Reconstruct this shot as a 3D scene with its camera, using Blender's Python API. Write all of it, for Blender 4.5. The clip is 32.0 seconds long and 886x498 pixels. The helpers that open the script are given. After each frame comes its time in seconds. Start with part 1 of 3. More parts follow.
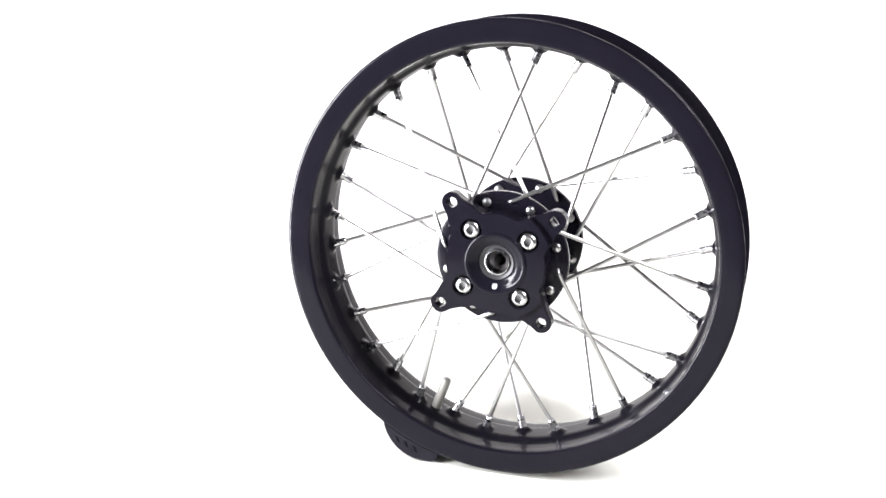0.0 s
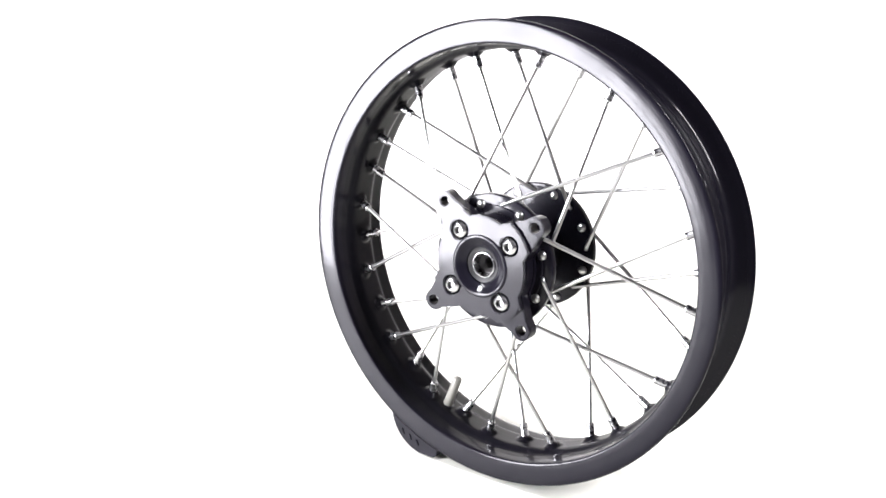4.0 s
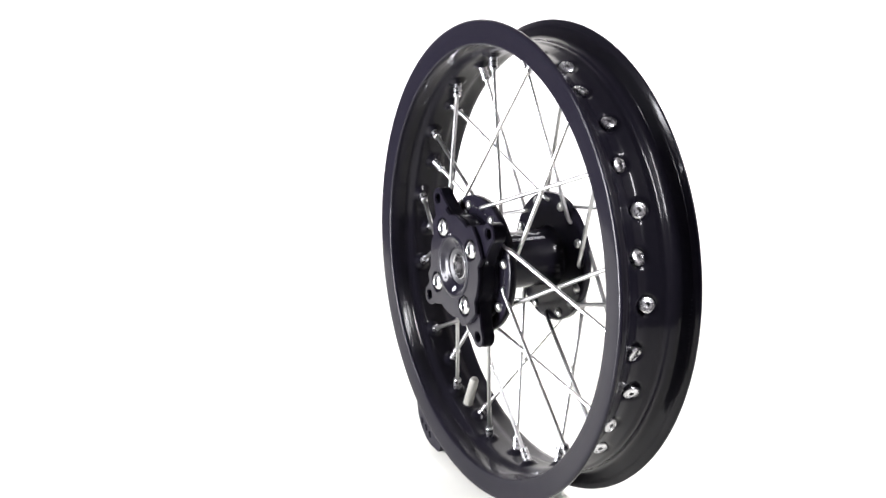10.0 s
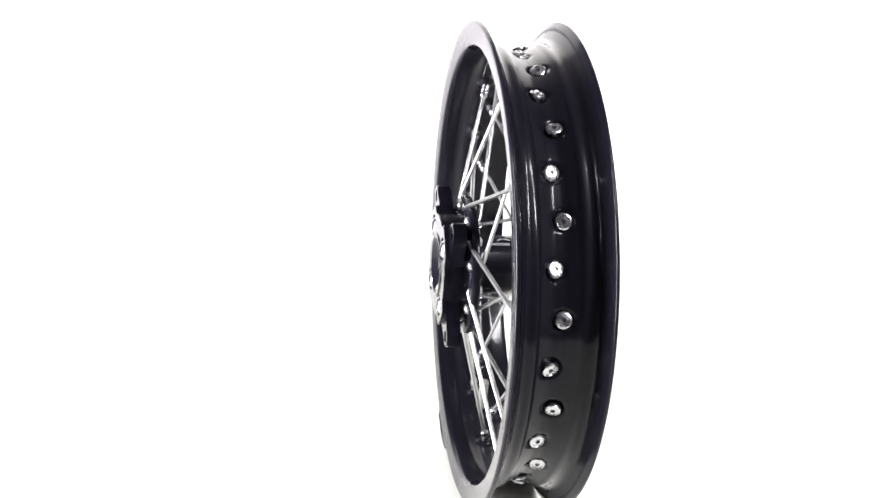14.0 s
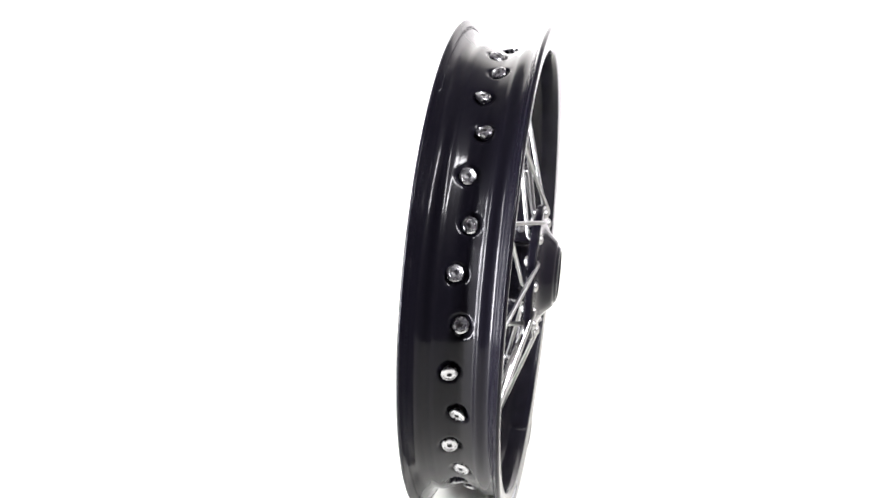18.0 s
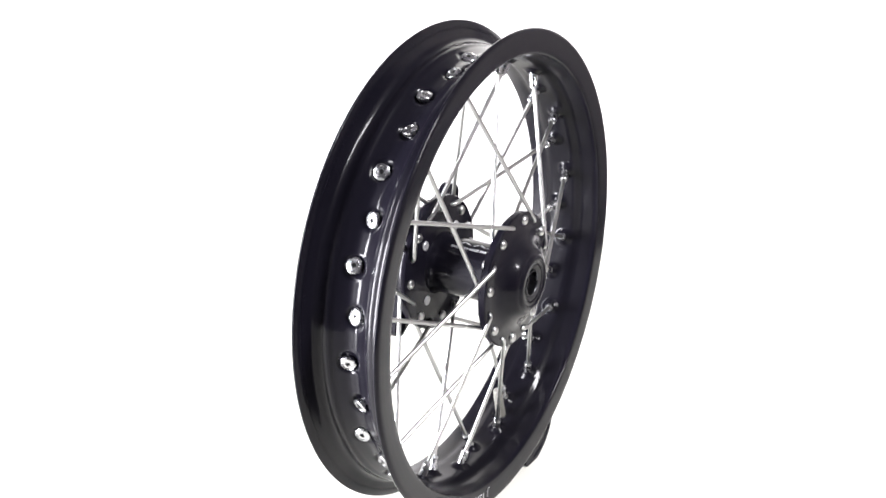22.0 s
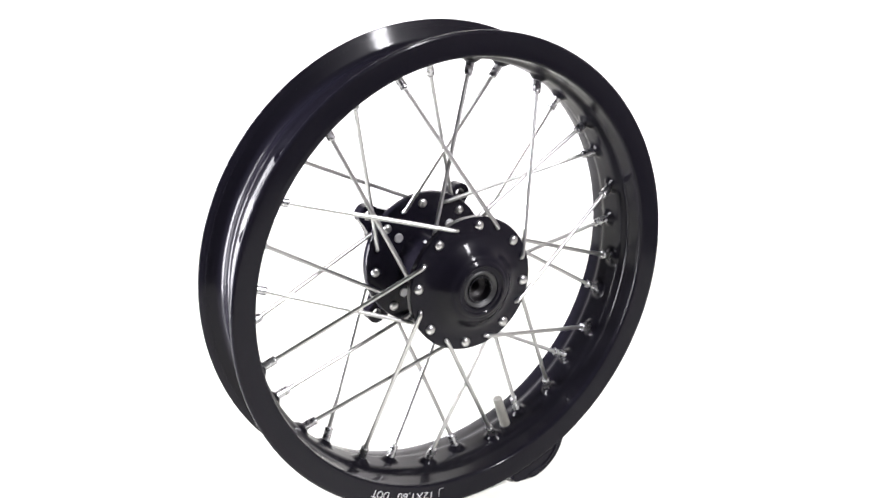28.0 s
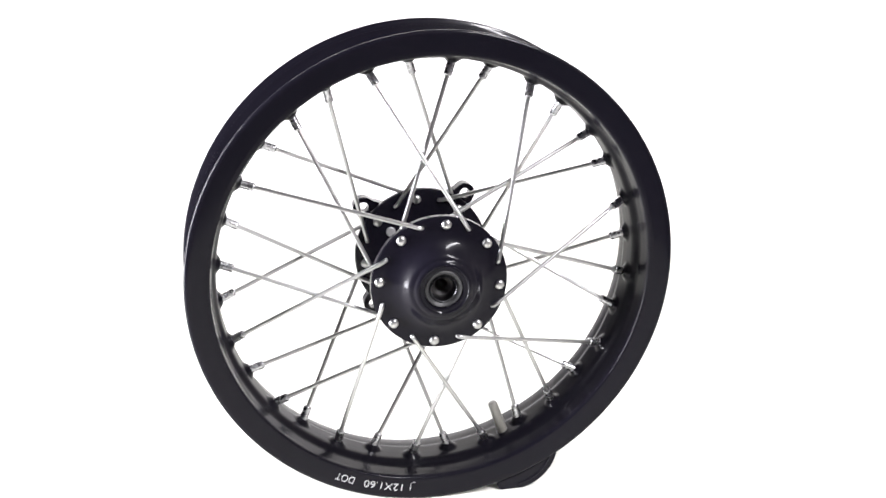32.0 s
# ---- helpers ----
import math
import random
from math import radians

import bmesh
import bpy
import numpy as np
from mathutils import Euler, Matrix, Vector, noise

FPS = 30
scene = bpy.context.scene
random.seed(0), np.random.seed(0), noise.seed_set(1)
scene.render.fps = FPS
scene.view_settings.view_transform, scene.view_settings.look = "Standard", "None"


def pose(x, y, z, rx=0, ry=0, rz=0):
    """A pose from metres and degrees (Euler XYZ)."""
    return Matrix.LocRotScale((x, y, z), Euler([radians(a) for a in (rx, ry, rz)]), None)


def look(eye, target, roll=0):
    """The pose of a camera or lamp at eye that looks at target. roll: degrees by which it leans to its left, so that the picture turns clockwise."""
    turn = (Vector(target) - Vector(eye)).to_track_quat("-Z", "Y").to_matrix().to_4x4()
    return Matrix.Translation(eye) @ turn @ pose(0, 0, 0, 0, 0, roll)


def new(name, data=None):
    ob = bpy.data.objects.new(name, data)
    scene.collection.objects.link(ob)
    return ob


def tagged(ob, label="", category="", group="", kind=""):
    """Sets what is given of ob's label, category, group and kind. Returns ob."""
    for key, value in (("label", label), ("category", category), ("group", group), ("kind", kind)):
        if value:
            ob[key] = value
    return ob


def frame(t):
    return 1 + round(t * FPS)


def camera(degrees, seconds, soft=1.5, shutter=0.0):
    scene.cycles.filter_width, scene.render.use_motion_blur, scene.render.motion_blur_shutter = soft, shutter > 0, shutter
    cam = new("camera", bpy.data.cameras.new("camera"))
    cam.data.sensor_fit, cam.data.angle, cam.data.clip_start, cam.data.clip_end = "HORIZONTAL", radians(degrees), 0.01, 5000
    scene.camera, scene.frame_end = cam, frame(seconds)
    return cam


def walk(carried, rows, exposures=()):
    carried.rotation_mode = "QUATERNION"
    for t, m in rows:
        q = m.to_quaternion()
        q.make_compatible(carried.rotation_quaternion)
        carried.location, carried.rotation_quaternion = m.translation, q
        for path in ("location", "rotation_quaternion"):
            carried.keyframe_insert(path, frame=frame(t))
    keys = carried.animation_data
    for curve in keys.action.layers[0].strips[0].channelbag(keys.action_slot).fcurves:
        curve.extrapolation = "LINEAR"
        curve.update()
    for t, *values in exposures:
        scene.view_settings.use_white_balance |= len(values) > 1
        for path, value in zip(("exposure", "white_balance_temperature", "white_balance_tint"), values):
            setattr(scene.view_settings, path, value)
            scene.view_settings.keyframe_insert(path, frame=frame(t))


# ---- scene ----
# One still camera looks down at a spoked wheel that turns on a white turntable.
cam = camera(43.81, 32.0, soft=1.6)
EYE = pose(0.0, -0.75643, 0.40459, 72.7846, -0.3185, 1.2067)
walk(cam, [(0.0, EYE), (32.0, EYE)])

# Turn of the table about its spindle (the z axis), degrees at whole seconds.
TURN = [-16.65, -21.07, -25.52, -30.01, -34.53, -39.02, -43.43, -47.82, -52.36, -57.10, -61.87,
        -66.57, -71.26, -75.91, -80.51, -85.13, -89.84, -94.62, -99.44, -104.27, -109.13,
        -114.01, -118.90, -123.81, -128.63, -133.32, -137.93, -142.68, -147.75, -153.05,
        -158.14, -162.57, -166.11]
WHEEL_AT = pose(0.0301, 0.0252, 0.1675, -2.2, 0, 0)

# ---- light ----
world = bpy.data.worlds.new("studio_air")
scene.world = world
world.use_nodes = True
world.node_tree.nodes["Background"].inputs[0].default_value = (1.0, 0.98, 1.0, 1)
world.node_tree.nodes["Background"].inputs[1].default_value = 0.05
scene.view_settings.exposure = 0.0


def area_lamp(name, eye, target, sx, sy, watts, colour):
    data = bpy.data.lights.new(name, "AREA")
    data.shape, data.size, data.size_y, data.energy, data.color = "RECTANGLE", sx, sy, watts, colour
    ob = new(name, data)
    ob.matrix_world = look(eye, target)
    return ob


area_lamp("front_softbox", (-1.52, -0.61, 0.20), (0.0, 0.0, 0.14), 0.32, 1.10, 125, (0.93, 0.92, 0.99))
area_lamp("side_softbox", (-1.64, -0.42, 0.52), (0.0, 0.0, 0.17), 0.18, 1.60, 84, (0.95, 0.945, 1.0))
area_lamp("right_softbox", (1.10, -0.92, 1.50), (0.0, 0.0, 0.17), 0.14, 1.05, 76, (0.97, 0.955, 1.0))
area_lamp("backdrop_softbox", (0.0, 1.15, 2.25), (0.0, 2.3, 1.62), 2.8, 0.5, 113, (1.0, 0.995, 0.955))


# ---- materials ----
def material(name, colour, rough, metal=0.0, spec=0.5, coat=0.0, coat_rough=0.1, grain=0.0, grain_scale=400.0,
             mottle=0.0, mottle_scale=30.0, bump=0.0, bump_scale=900.0, rough_var=0.0, coat_ior=1.5, turned=0.0):
    m = bpy.data.materials.new(name)
    m.use_nodes = True
    nt = m.node_tree
    b = nt.nodes["Principled BSDF"]
    b.inputs["Base Color"].default_value = (*colour, 1)
    b.inputs["Roughness"].default_value = rough
    b.inputs["Metallic"].default_value = metal
    b.inputs["Specular IOR Level"].default_value = spec
    b.inputs["Coat Weight"].default_value = coat
    b.inputs["Coat Roughness"].default_value = coat_rough
    b.inputs["Coat IOR"].default_value = coat_ior
    co = nt.nodes.new("ShaderNodeTexCoord")

    def noise_node(scale, detail):
        n = nt.nodes.new("ShaderNodeTexNoise")
        n.inputs["Scale"].default_value, n.inputs["Detail"].default_value = scale, detail
        nt.links.new(co.outputs["Object"], n.inputs["Vector"])
        return n

    if grain or mottle:
        g, k = noise_node(grain_scale, 3), noise_node(mottle_scale, 4)
        add = nt.nodes.new("ShaderNodeMath")
        add.operation = "MULTIPLY_ADD"
        nt.links.new(g.outputs["Fac"], add.inputs[0])
        add.inputs[1].default_value = grain * 2
        add.inputs[2].default_value = 1 - grain - mottle
        add2 = nt.nodes.new("ShaderNodeMath")
        add2.operation = "MULTIPLY_ADD"
        nt.links.new(k.outputs["Fac"], add2.inputs[0])
        add2.inputs[1].default_value = mottle * 2
        nt.links.new(add.outputs[0], add2.inputs[2])
        mul = nt.nodes.new("ShaderNodeVectorMath")
        mul.operation = "SCALE"
        mul.inputs[0].default_value = colour
        nt.links.new(add2.outputs[0], mul.inputs["Scale"])
        nt.links.new(mul.outputs[0], b.inputs["Base Color"])
    if rough_var:
        k = noise_node(mottle_scale * 1.7, 5)
        mr = nt.nodes.new("ShaderNodeMapRange")
        mr.inputs["From Min"].default_value, mr.inputs["From Max"].default_value = 0.3, 0.7
        mr.inputs["To Min"].default_value, mr.inputs["To Max"].default_value = rough - rough_var, rough + rough_var
        nt.links.new(k.outputs["Fac"], mr.inputs["Value"])
        nt.links.new(mr.outputs[0], b.inputs["Roughness"])
        if coat:
            # smudges dull the gloss in patches
            sm = nt.nodes.new("ShaderNodeMapRange")
            sm.inputs["From Min"].default_value, sm.inputs["From Max"].default_value = 0.42, 0.68
            sm.inputs["To Min"].default_value, sm.inputs["To Max"].default_value = coat_rough * 0.9, coat_rough * 1.6
            nt.links.new(k.outputs["Fac"], sm.inputs["Value"])
            nt.links.new(sm.outputs[0], b.inputs["Coat Roughness"])
    if turned:
        # fine lathe marks that run round the axle, with a slow waviness
        sep, comb = nt.nodes.new("ShaderNodeSeparateXYZ"), nt.nodes.new("ShaderNodeCombineXYZ")
        nt.links.new(co.outputs["Object"], sep.inputs[0])
        rad = nt.nodes.new("ShaderNodeVectorMath")
        rad.operation = "LENGTH"
        nt.links.new(co.outputs["Object"], rad.inputs[0])
        nt.links.new(sep.outputs[1], comb.inputs[0])
        nt.links.new(rad.outputs["Value"], comb.inputs[1])
        lines = nt.nodes.new("ShaderNodeTexNoise")
        lines.inputs["Scale"].default_value, lines.inputs["Detail"].default_value = 420, 3
        nt.links.new(comb.outputs[0], lines.inputs["Vector"])
        waves = noise_node(34, 2)
        both = nt.nodes.new("ShaderNodeMath")
        both.operation = "MULTIPLY_ADD"
        nt.links.new(waves.outputs["Fac"], both.inputs[0])
        both.inputs[1].default_value = 1.6
        nt.links.new(lines.outputs["Fac"], both.inputs[2])
        bp = nt.nodes.new("ShaderNodeBump")
        bp.inputs["Strength"].default_value, bp.inputs["Distance"].default_value = turned, 0.0004
        nt.links.new(both.outputs[0], bp.inputs["Height"])
        nt.links.new(bp.outputs[0], b.inputs["Normal"])
        nt.links.new(bp.outputs[0], b.inputs["Coat Normal"])
    elif bump:
        n = noise_node(bump_scale, 3)
        bp = nt.nodes.new("ShaderNodeBump")
        bp.inputs["Strength"].default_value, bp.inputs["Distance"].default_value = bump, 0.0004
        nt.links.new(n.outputs["Fac"], bp.inputs["Height"])
        nt.links.new(bp.outputs[0], b.inputs["Normal"])
    return m


BLACK = material("black_gloss_paint", (0.0043, 0.0039, 0.0065), 0.34, spec=0.03, coat=1.0, coat_rough=0.09, coat_ior=1.19, mottle=0.15, mottle_scale=18, rough_var=0.04, turned=0.20)
# shaded copy of the rim's gloss paint: darker colour, weaker reflections
BLACK_INSIDE = material("black_paint_dimmed", (0.0034, 0.0031, 0.0048), 0.36, spec=0.03, coat=0.22, coat_rough=0.08, mottle=0.15, mottle_scale=18, rough_var=0.04, turned=0.22)
BLACK_HUB = material("black_anodised", (0.0044, 0.0039, 0.0067), 0.36, spec=0.03, coat=1.0, coat_rough=0.09, coat_ior=1.19, grain=0.15, mottle=0.2, rough_var=0.05, turned=0.07)
SPOKE = material("zinc_plated_wire", (0.42, 0.42, 0.415), 0.30, metal=1, grain=0.04, mottle=0.05, grain_scale=900, mottle_scale=60)
NIPPLE = material("nickel_plated_brass", (0.43, 0.43, 0.44), 0.27, metal=1, grain=0.15, mottle=0.12, grain_scale=1200, mottle_scale=200, rough_var=0.06)
STEEL = material("bright_steel", (0.47, 0.47, 0.475), 0.24, metal=1, grain=0.1, mottle=0.1, grain_scale=900, mottle_scale=200, rough_var=0.05)
DARK_STEEL = material("oiled_steel", (0.06, 0.06, 0.065), 0.3, metal=1, grain=0.2, mottle=0.2, rough_var=0.08)
ZINC = material("dull_zinc", (0.42, 0.42, 0.43), 0.5, metal=0.7, grain=0.12, mottle=0.12, mottle_scale=200)
# darker steel that paints the shade inside nipple and bolt sockets
SOCKET = material("socket_shade_steel", (0.22, 0.22, 0.225), 0.38, metal=1, grain=0.1, mottle=0.15, mottle_scale=200)
SLEEVE = material("grey_steel", (0.035, 0.033, 0.033), 0.5, metal=0.5, grain=0.15, mottle=0.2, mottle_scale=150)
SEAL = material("black_seal_rubber", (0.012, 0.012, 0.013), 0.5, grain=0.2, mottle=0.2, bump=0.1)
CAP = material("grey_plastic_cap", (0.155, 0.152, 0.135), 0.28, grain=0.1, mottle=0.12, mottle_scale=120, bump=0.1)
RUBBER = material("dark_rubber", (0.0060, 0.0054, 0.0085), 0.42, spec=0.12, grain=0.3, mottle=0.25, bump=0.25, bump_scale=700, rough_var=0.08)
WHITE_INK = material("white_ink", (0.58, 0.58, 0.59), 0.5, grain=0.08, mottle=0.08)
GREY_INK = material("grey_ink", (0.62, 0.62, 0.64), 0.5, grain=0.1, mottle=0.1)
TABLE = material("white_laminate", (0.73, 0.73, 0.664), 0.45, spec=0.3, grain=0.01, mottle=0.02, mottle_scale=6, bump=0.03, bump_scale=300)
PAPER = material("white_paper", (0.81, 0.79, 0.79), 0.9, spec=0.1, grain=0.01, mottle=0.02, mottle_scale=3)
# paler than the other walls, to bounce fill light onto the wheel
FILL_WALL = material("pale_fill_wall", (0.46, 0.43, 0.42), 0.8, spec=0.2, grain=0.03, mottle=0.06, mottle_scale=2)
CONCRETE = material("grey_concrete", (0.11, 0.105, 0.11), 0.7, spec=0.2, grain=0.06, mottle=0.12, mottle_scale=3, bump=0.1)
GREY_WALL = material("grey_studio_wall", (0.13, 0.122, 0.135), 0.8, spec=0.2, grain=0.04, mottle=0.08, mottle_scale=2)


# ---- mesh helpers ----
def mesh_object(name, verts, faces, mat, parent=None, smooth=True, label=""):
    me = bpy.data.meshes.new(name)
    me.from_pydata([tuple(v) for v in verts], [], [tuple(f) for f in faces])
    me.materials.append(mat)
    if smooth:
        me.polygons.foreach_set("use_smooth", [True] * len(me.polygons))
    me.update()
    ob = new(name, me)
    if parent:
        ob.parent = parent
    if label:
        ob["label"] = label
    return ob


def part(name, bm, mat, parent=None, label="", smooth=False):
    me = bpy.data.meshes.new(name)
    bmesh.ops.recalc_face_normals(bm, faces=bm.faces)
    bm.to_mesh(me)
    bm.free()
    me.materials.append(mat)
    if smooth:
        me.polygons.foreach_set("use_smooth", [True] * len(me.polygons))
    ob = new(name, me)
    if parent:
        ob.parent = parent
    if label:
        ob["label"] = label
    return ob


def sharp(ob, degrees):
    """Smooth faces, with edges sharper than the angle kept crisp."""
    bm = bmesh.new()
    bm.from_mesh(ob.data)
    bmesh.ops.recalc_face_normals(bm, faces=bm.faces)
    for e in bm.edges:
        if len(e.link_faces) == 2 and e.calc_face_angle(0) > radians(degrees):
            e.smooth = False
    for f in bm.faces:
        f.smooth = True
    bm.to_mesh(ob.data)
    bm.free()
    return ob


def lathe(name, profile, seg, mat, parent=None, label="", closed=True, crisp=32):
    """Turns a profile of (y, r) about the y axis."""
    n = len(profile)
    verts, faces = [], []
    for k in range(seg):
        a = 2 * math.pi * k / seg
        verts += [(r * math.cos(a), y, r * math.sin(a)) for y, r in profile]
    last = n if closed else n - 1
    for k in range(seg):
        a, b = k * n, ((k + 1) % seg) * n
        for j in range(last):
            i = (j + 1) % n
            faces.append((a + j, a + i, b + i, b + j))
    return sharp(mesh_object(name, verts, faces, mat, parent, True, label), crisp)


def tube(path, radii, seg=10):
    """Verts and faces of a round wire along a path of points with capped ends."""
    pts = [Vector(p) for p in path]
    verts, faces = [], []
    side = None
    for k, p in enumerate(pts):
        d = (pts[min(k + 1, len(pts) - 1)] - pts[max(k - 1, 0)]).normalized()
        if side is None:
            side = d.orthogonal().normalized()
        side = (side - d * side.dot(d)).normalized()
        up = d.cross(side)
        for j in range(seg):
            a = 2 * math.pi * j / seg
            verts.append(p + (side * math.cos(a) + up * math.sin(a)) * radii[k])
    for k in range(len(pts) - 1):
        for j in range(seg):
            i = (j + 1) % seg
            faces.append((k * seg + j, k * seg + i, (k + 1) * seg + i, (k + 1) * seg + j))
    faces.append(tuple(range(seg))[::-1])
    faces.append(tuple((len(pts) - 1) * seg + j for j in range(seg)))
    return verts, faces


def at(r, degrees, y):
    """A point of the wheel: radius, angle from the x axis, and offset along the axle."""
    a = radians(degrees)
    return Vector((r * math.cos(a), y, r * math.sin(a)))


# ---- the studio ----
def slab(name, lo, hi, mat, label):
    bm = bmesh.new()
    bmesh.ops.create_cube(bm, size=1)
    for v in bm.verts:
        v.co = [lo[i] + (v.co[i] + 0.5) * (hi[i] - lo[i]) for i in range(3)]
    bmesh.ops.bevel(bm, geom=bm.edges[:], offset=0.006, segments=1, affect="EDGES")
    return tagged(part(name, bm, mat), label, "wall", kind="structure")


FLOOR_Z = -0.70


def build_studio():
    tagged(slab("floor", (-2.7, -3.0, FLOOR_Z - 0.1), (2.7, 2.4, FLOOR_Z), CONCRETE, "grey concrete studio floor"), category="floor")
    # seamless white paper: it starts under the table's far side and sweeps up the wall
    pts = [(0.30 + 0.2 * k, FLOOR_Z + 0.003) for k in range(7)]
    for k in range(17):
        a = math.pi / 2 * k / 16
        pts.append((1.55 + 0.65 * math.sin(a), FLOOR_Z + 0.653 - 0.65 * math.cos(a)))
    pts.append((2.2, 2.3))
    verts, faces = [], []
    for x in (-1.6, 1.6):
        verts += [(x, y, z) for y, z in pts]
        verts += [(x, y + 0.002, z - 0.002) for y, z in pts]
    n = len(pts)
    for k in range(n - 1):
        faces += [(k, k + 1, 2 * n + k + 1, 2 * n + k), (n + k + 1, n + k, 3 * n + k, 3 * n + k + 1)]
    faces += [(0, 2 * n, 3 * n, n), (n - 1, 2 * n - 1, 4 * n - 1, 3 * n - 1)]
    tagged(mesh_object("backdrop", verts, faces, PAPER), "tall seamless white paper backdrop curving up behind the turntable", "backdrop", kind="structure")
    slab("wall_north", (-2.7, 2.4, FLOOR_Z - 0.1), (2.7, 2.5, 2.7), GREY_WALL, "plain grey studio wall behind the backdrop")
    slab("wall_west", (-2.7, -3.0, FLOOR_Z - 0.1), (-2.6, 2.4, 2.7), GREY_WALL, "plain grey studio wall")
    # out of view; added as a pale reflector for the wheel's right side
    slab("wall_east", (2.6, -3.0, FLOOR_Z - 0.1), (2.7, 2.4, 2.7), FILL_WALL, "plain unseen wall, pale to bounce fill light from the right")
    slab("wall_south", (-2.7, -3.1, FLOOR_Z - 0.1), (2.7, -3.0, 2.7), GREY_WALL, "plain grey studio wall behind the camera")
    tagged(slab("ceiling", (-2.7, -3.1, 2.7), (2.7, 2.5, 2.8), GREY_WALL, "plain grey studio ceiling"), category="ceiling")


def build_turntable():
    table = new("turntable")
    tagged(table, "large round white display turntable turning slowly", "turntable")
    prof = [(0.0, 0.0), (0.0, 0.6340), (-0.0008, 0.6355), (-0.0022, 0.6363), (-0.0200, 0.6363), (-0.0215, 0.6355), (-0.022, 0.6340), (-0.022, 0.0)]
    verts, faces, seg = [], [], 160
    n = len(prof)
    for k in range(seg):
        a = 2 * math.pi * k / seg
        verts += [(0.0222 + r * math.cos(a), -0.0832 + r * math.sin(a), z) for z, r in prof]
    for k in range(seg):
        a, b = k * n, ((k + 1) % seg) * n
        faces += [(a + j, b + j, b + j + 1, a + j + 1) for j in range(n - 1)]
    sharp(mesh_object("tabletop", verts, faces, TABLE, table), 30)
    verts, faces = [], []
    prof = [(-0.0222, 0.0), (-0.0222, 0.19), (-0.032, 0.2), (FLOOR_Z + 0.0005, 0.2), (FLOOR_Z + 0.0005, 0.0)]
    n = len(prof)
    for k in range(64):
        a = 2 * math.pi * k / 64
        verts += [(r * math.cos(a), r * math.sin(a), z) for z, r in prof]
    for k in range(64):
        a, b = k * n, ((k + 1) % 64) * n
        faces += [(a + j, b + j, b + j + 1, a + j + 1) for j in range(n - 1)]
    sharp(mesh_object("pedestal", verts, faces, TABLE, table), 30)
    return table


# ---- the wheel ----
NIP0, STEP = 83.84, 11.25     # angle of the first nipple and the pitch of the 32


def well(y, floor_r, mid, spread, rise):
    """Radius of the dropped centre: level in the middle, a smooth S up to the bead seat."""
    return floor_r + rise * 0.5 * (1 + math.erf((y - mid) / spread)) + 0.012 * y


def tread_curve(count):
    """Tyre side of the rim: a rounded trough, steeper shoulders and level bead seats."""
    ys = np.linspace(0.0, 0.0196, 393)
    slope = np.interp(ys, (0.0, 0.0015, 0.0042, 0.0054, 0.0104, 0.0121, 0.0133, 0.0144, 0.0156, 0.0170, 0.0185, 0.0196),
                      (0.0, 0.01, 0.33, 0.43, 0.44, 0.80, 0.35, 0.10, 0.02, -0.02, 0.04, 0.08))
    slope = np.convolve(np.pad(slope, 8, mode="edge"), np.ones(17) / 17, mode="valid")
    rs = 0.1470 + np.concatenate(([0.0], np.cumsum(slope[:-1]) * (ys[1] - ys[0])))
    pick = np.linspace(0, 392, count).astype(int)
    return [(float(ys[k]), float(rs[k])) for k in pick]


TREAD = [p for p in tread_curve(36) if p[0] < 0.0178]
FLANGE = [(TREAD[-1][0] + 0.0062 * (math.sin(radians(5 * k)) - math.sin(radians(5))), TREAD[-1][1] + 0.0062 * (math.cos(radians(5)) - math.cos(radians(5 * k)))) for k in range(2, 14)]
WALL = 0.38     # how far the flange leans outwards


def wall(r):
    """Offset of the flange's tyre side at a radius."""
    return FLANGE[-1][0] + (r - FLANGE[-1][1]) * WALL


FLARE = [(wall(r), r) for r in (0.1575, 0.1592, 0.1608, 0.1624)]
LIP = [(wall(0.1636), 0.1636), (wall(0.1646) + 0.0001, 0.1646), (wall(0.1646) + 0.0006, 0.1655), (0.0266, 0.1661), (0.0271, 0.1663), (0.0277, 0.1662), (0.0283, 0.1657), (0.02875, 0.1649), (0.0289, 0.1639),
       (0.0288, 0.162), (0.0285, 0.158), (0.0281, 0.154), (0.0278, 0.1512), (0.0276, 0.1503), (0.0272, 0.1498), (0.0265, 0.1495), (0.0240, 0.1492), (0.0205, 0.1489)]
INSIDE = [(0.00092 * k, well(0.00092 * k, 0.1452, 0.0118, 0.0031, 0.0034) - 0.0001) for k in range(19, -1, -1)]
WIDER = 1.03
RIM_HALF = [(y * WIDER, r) for y, r in TREAD + FLANGE + FLARE + LIP + INSIDE]
TREAD_COUNT = len(TREAD) + len(FLANGE) + len(FLARE)


def nipple_side(i):
    return 1 if i % 2 else -1


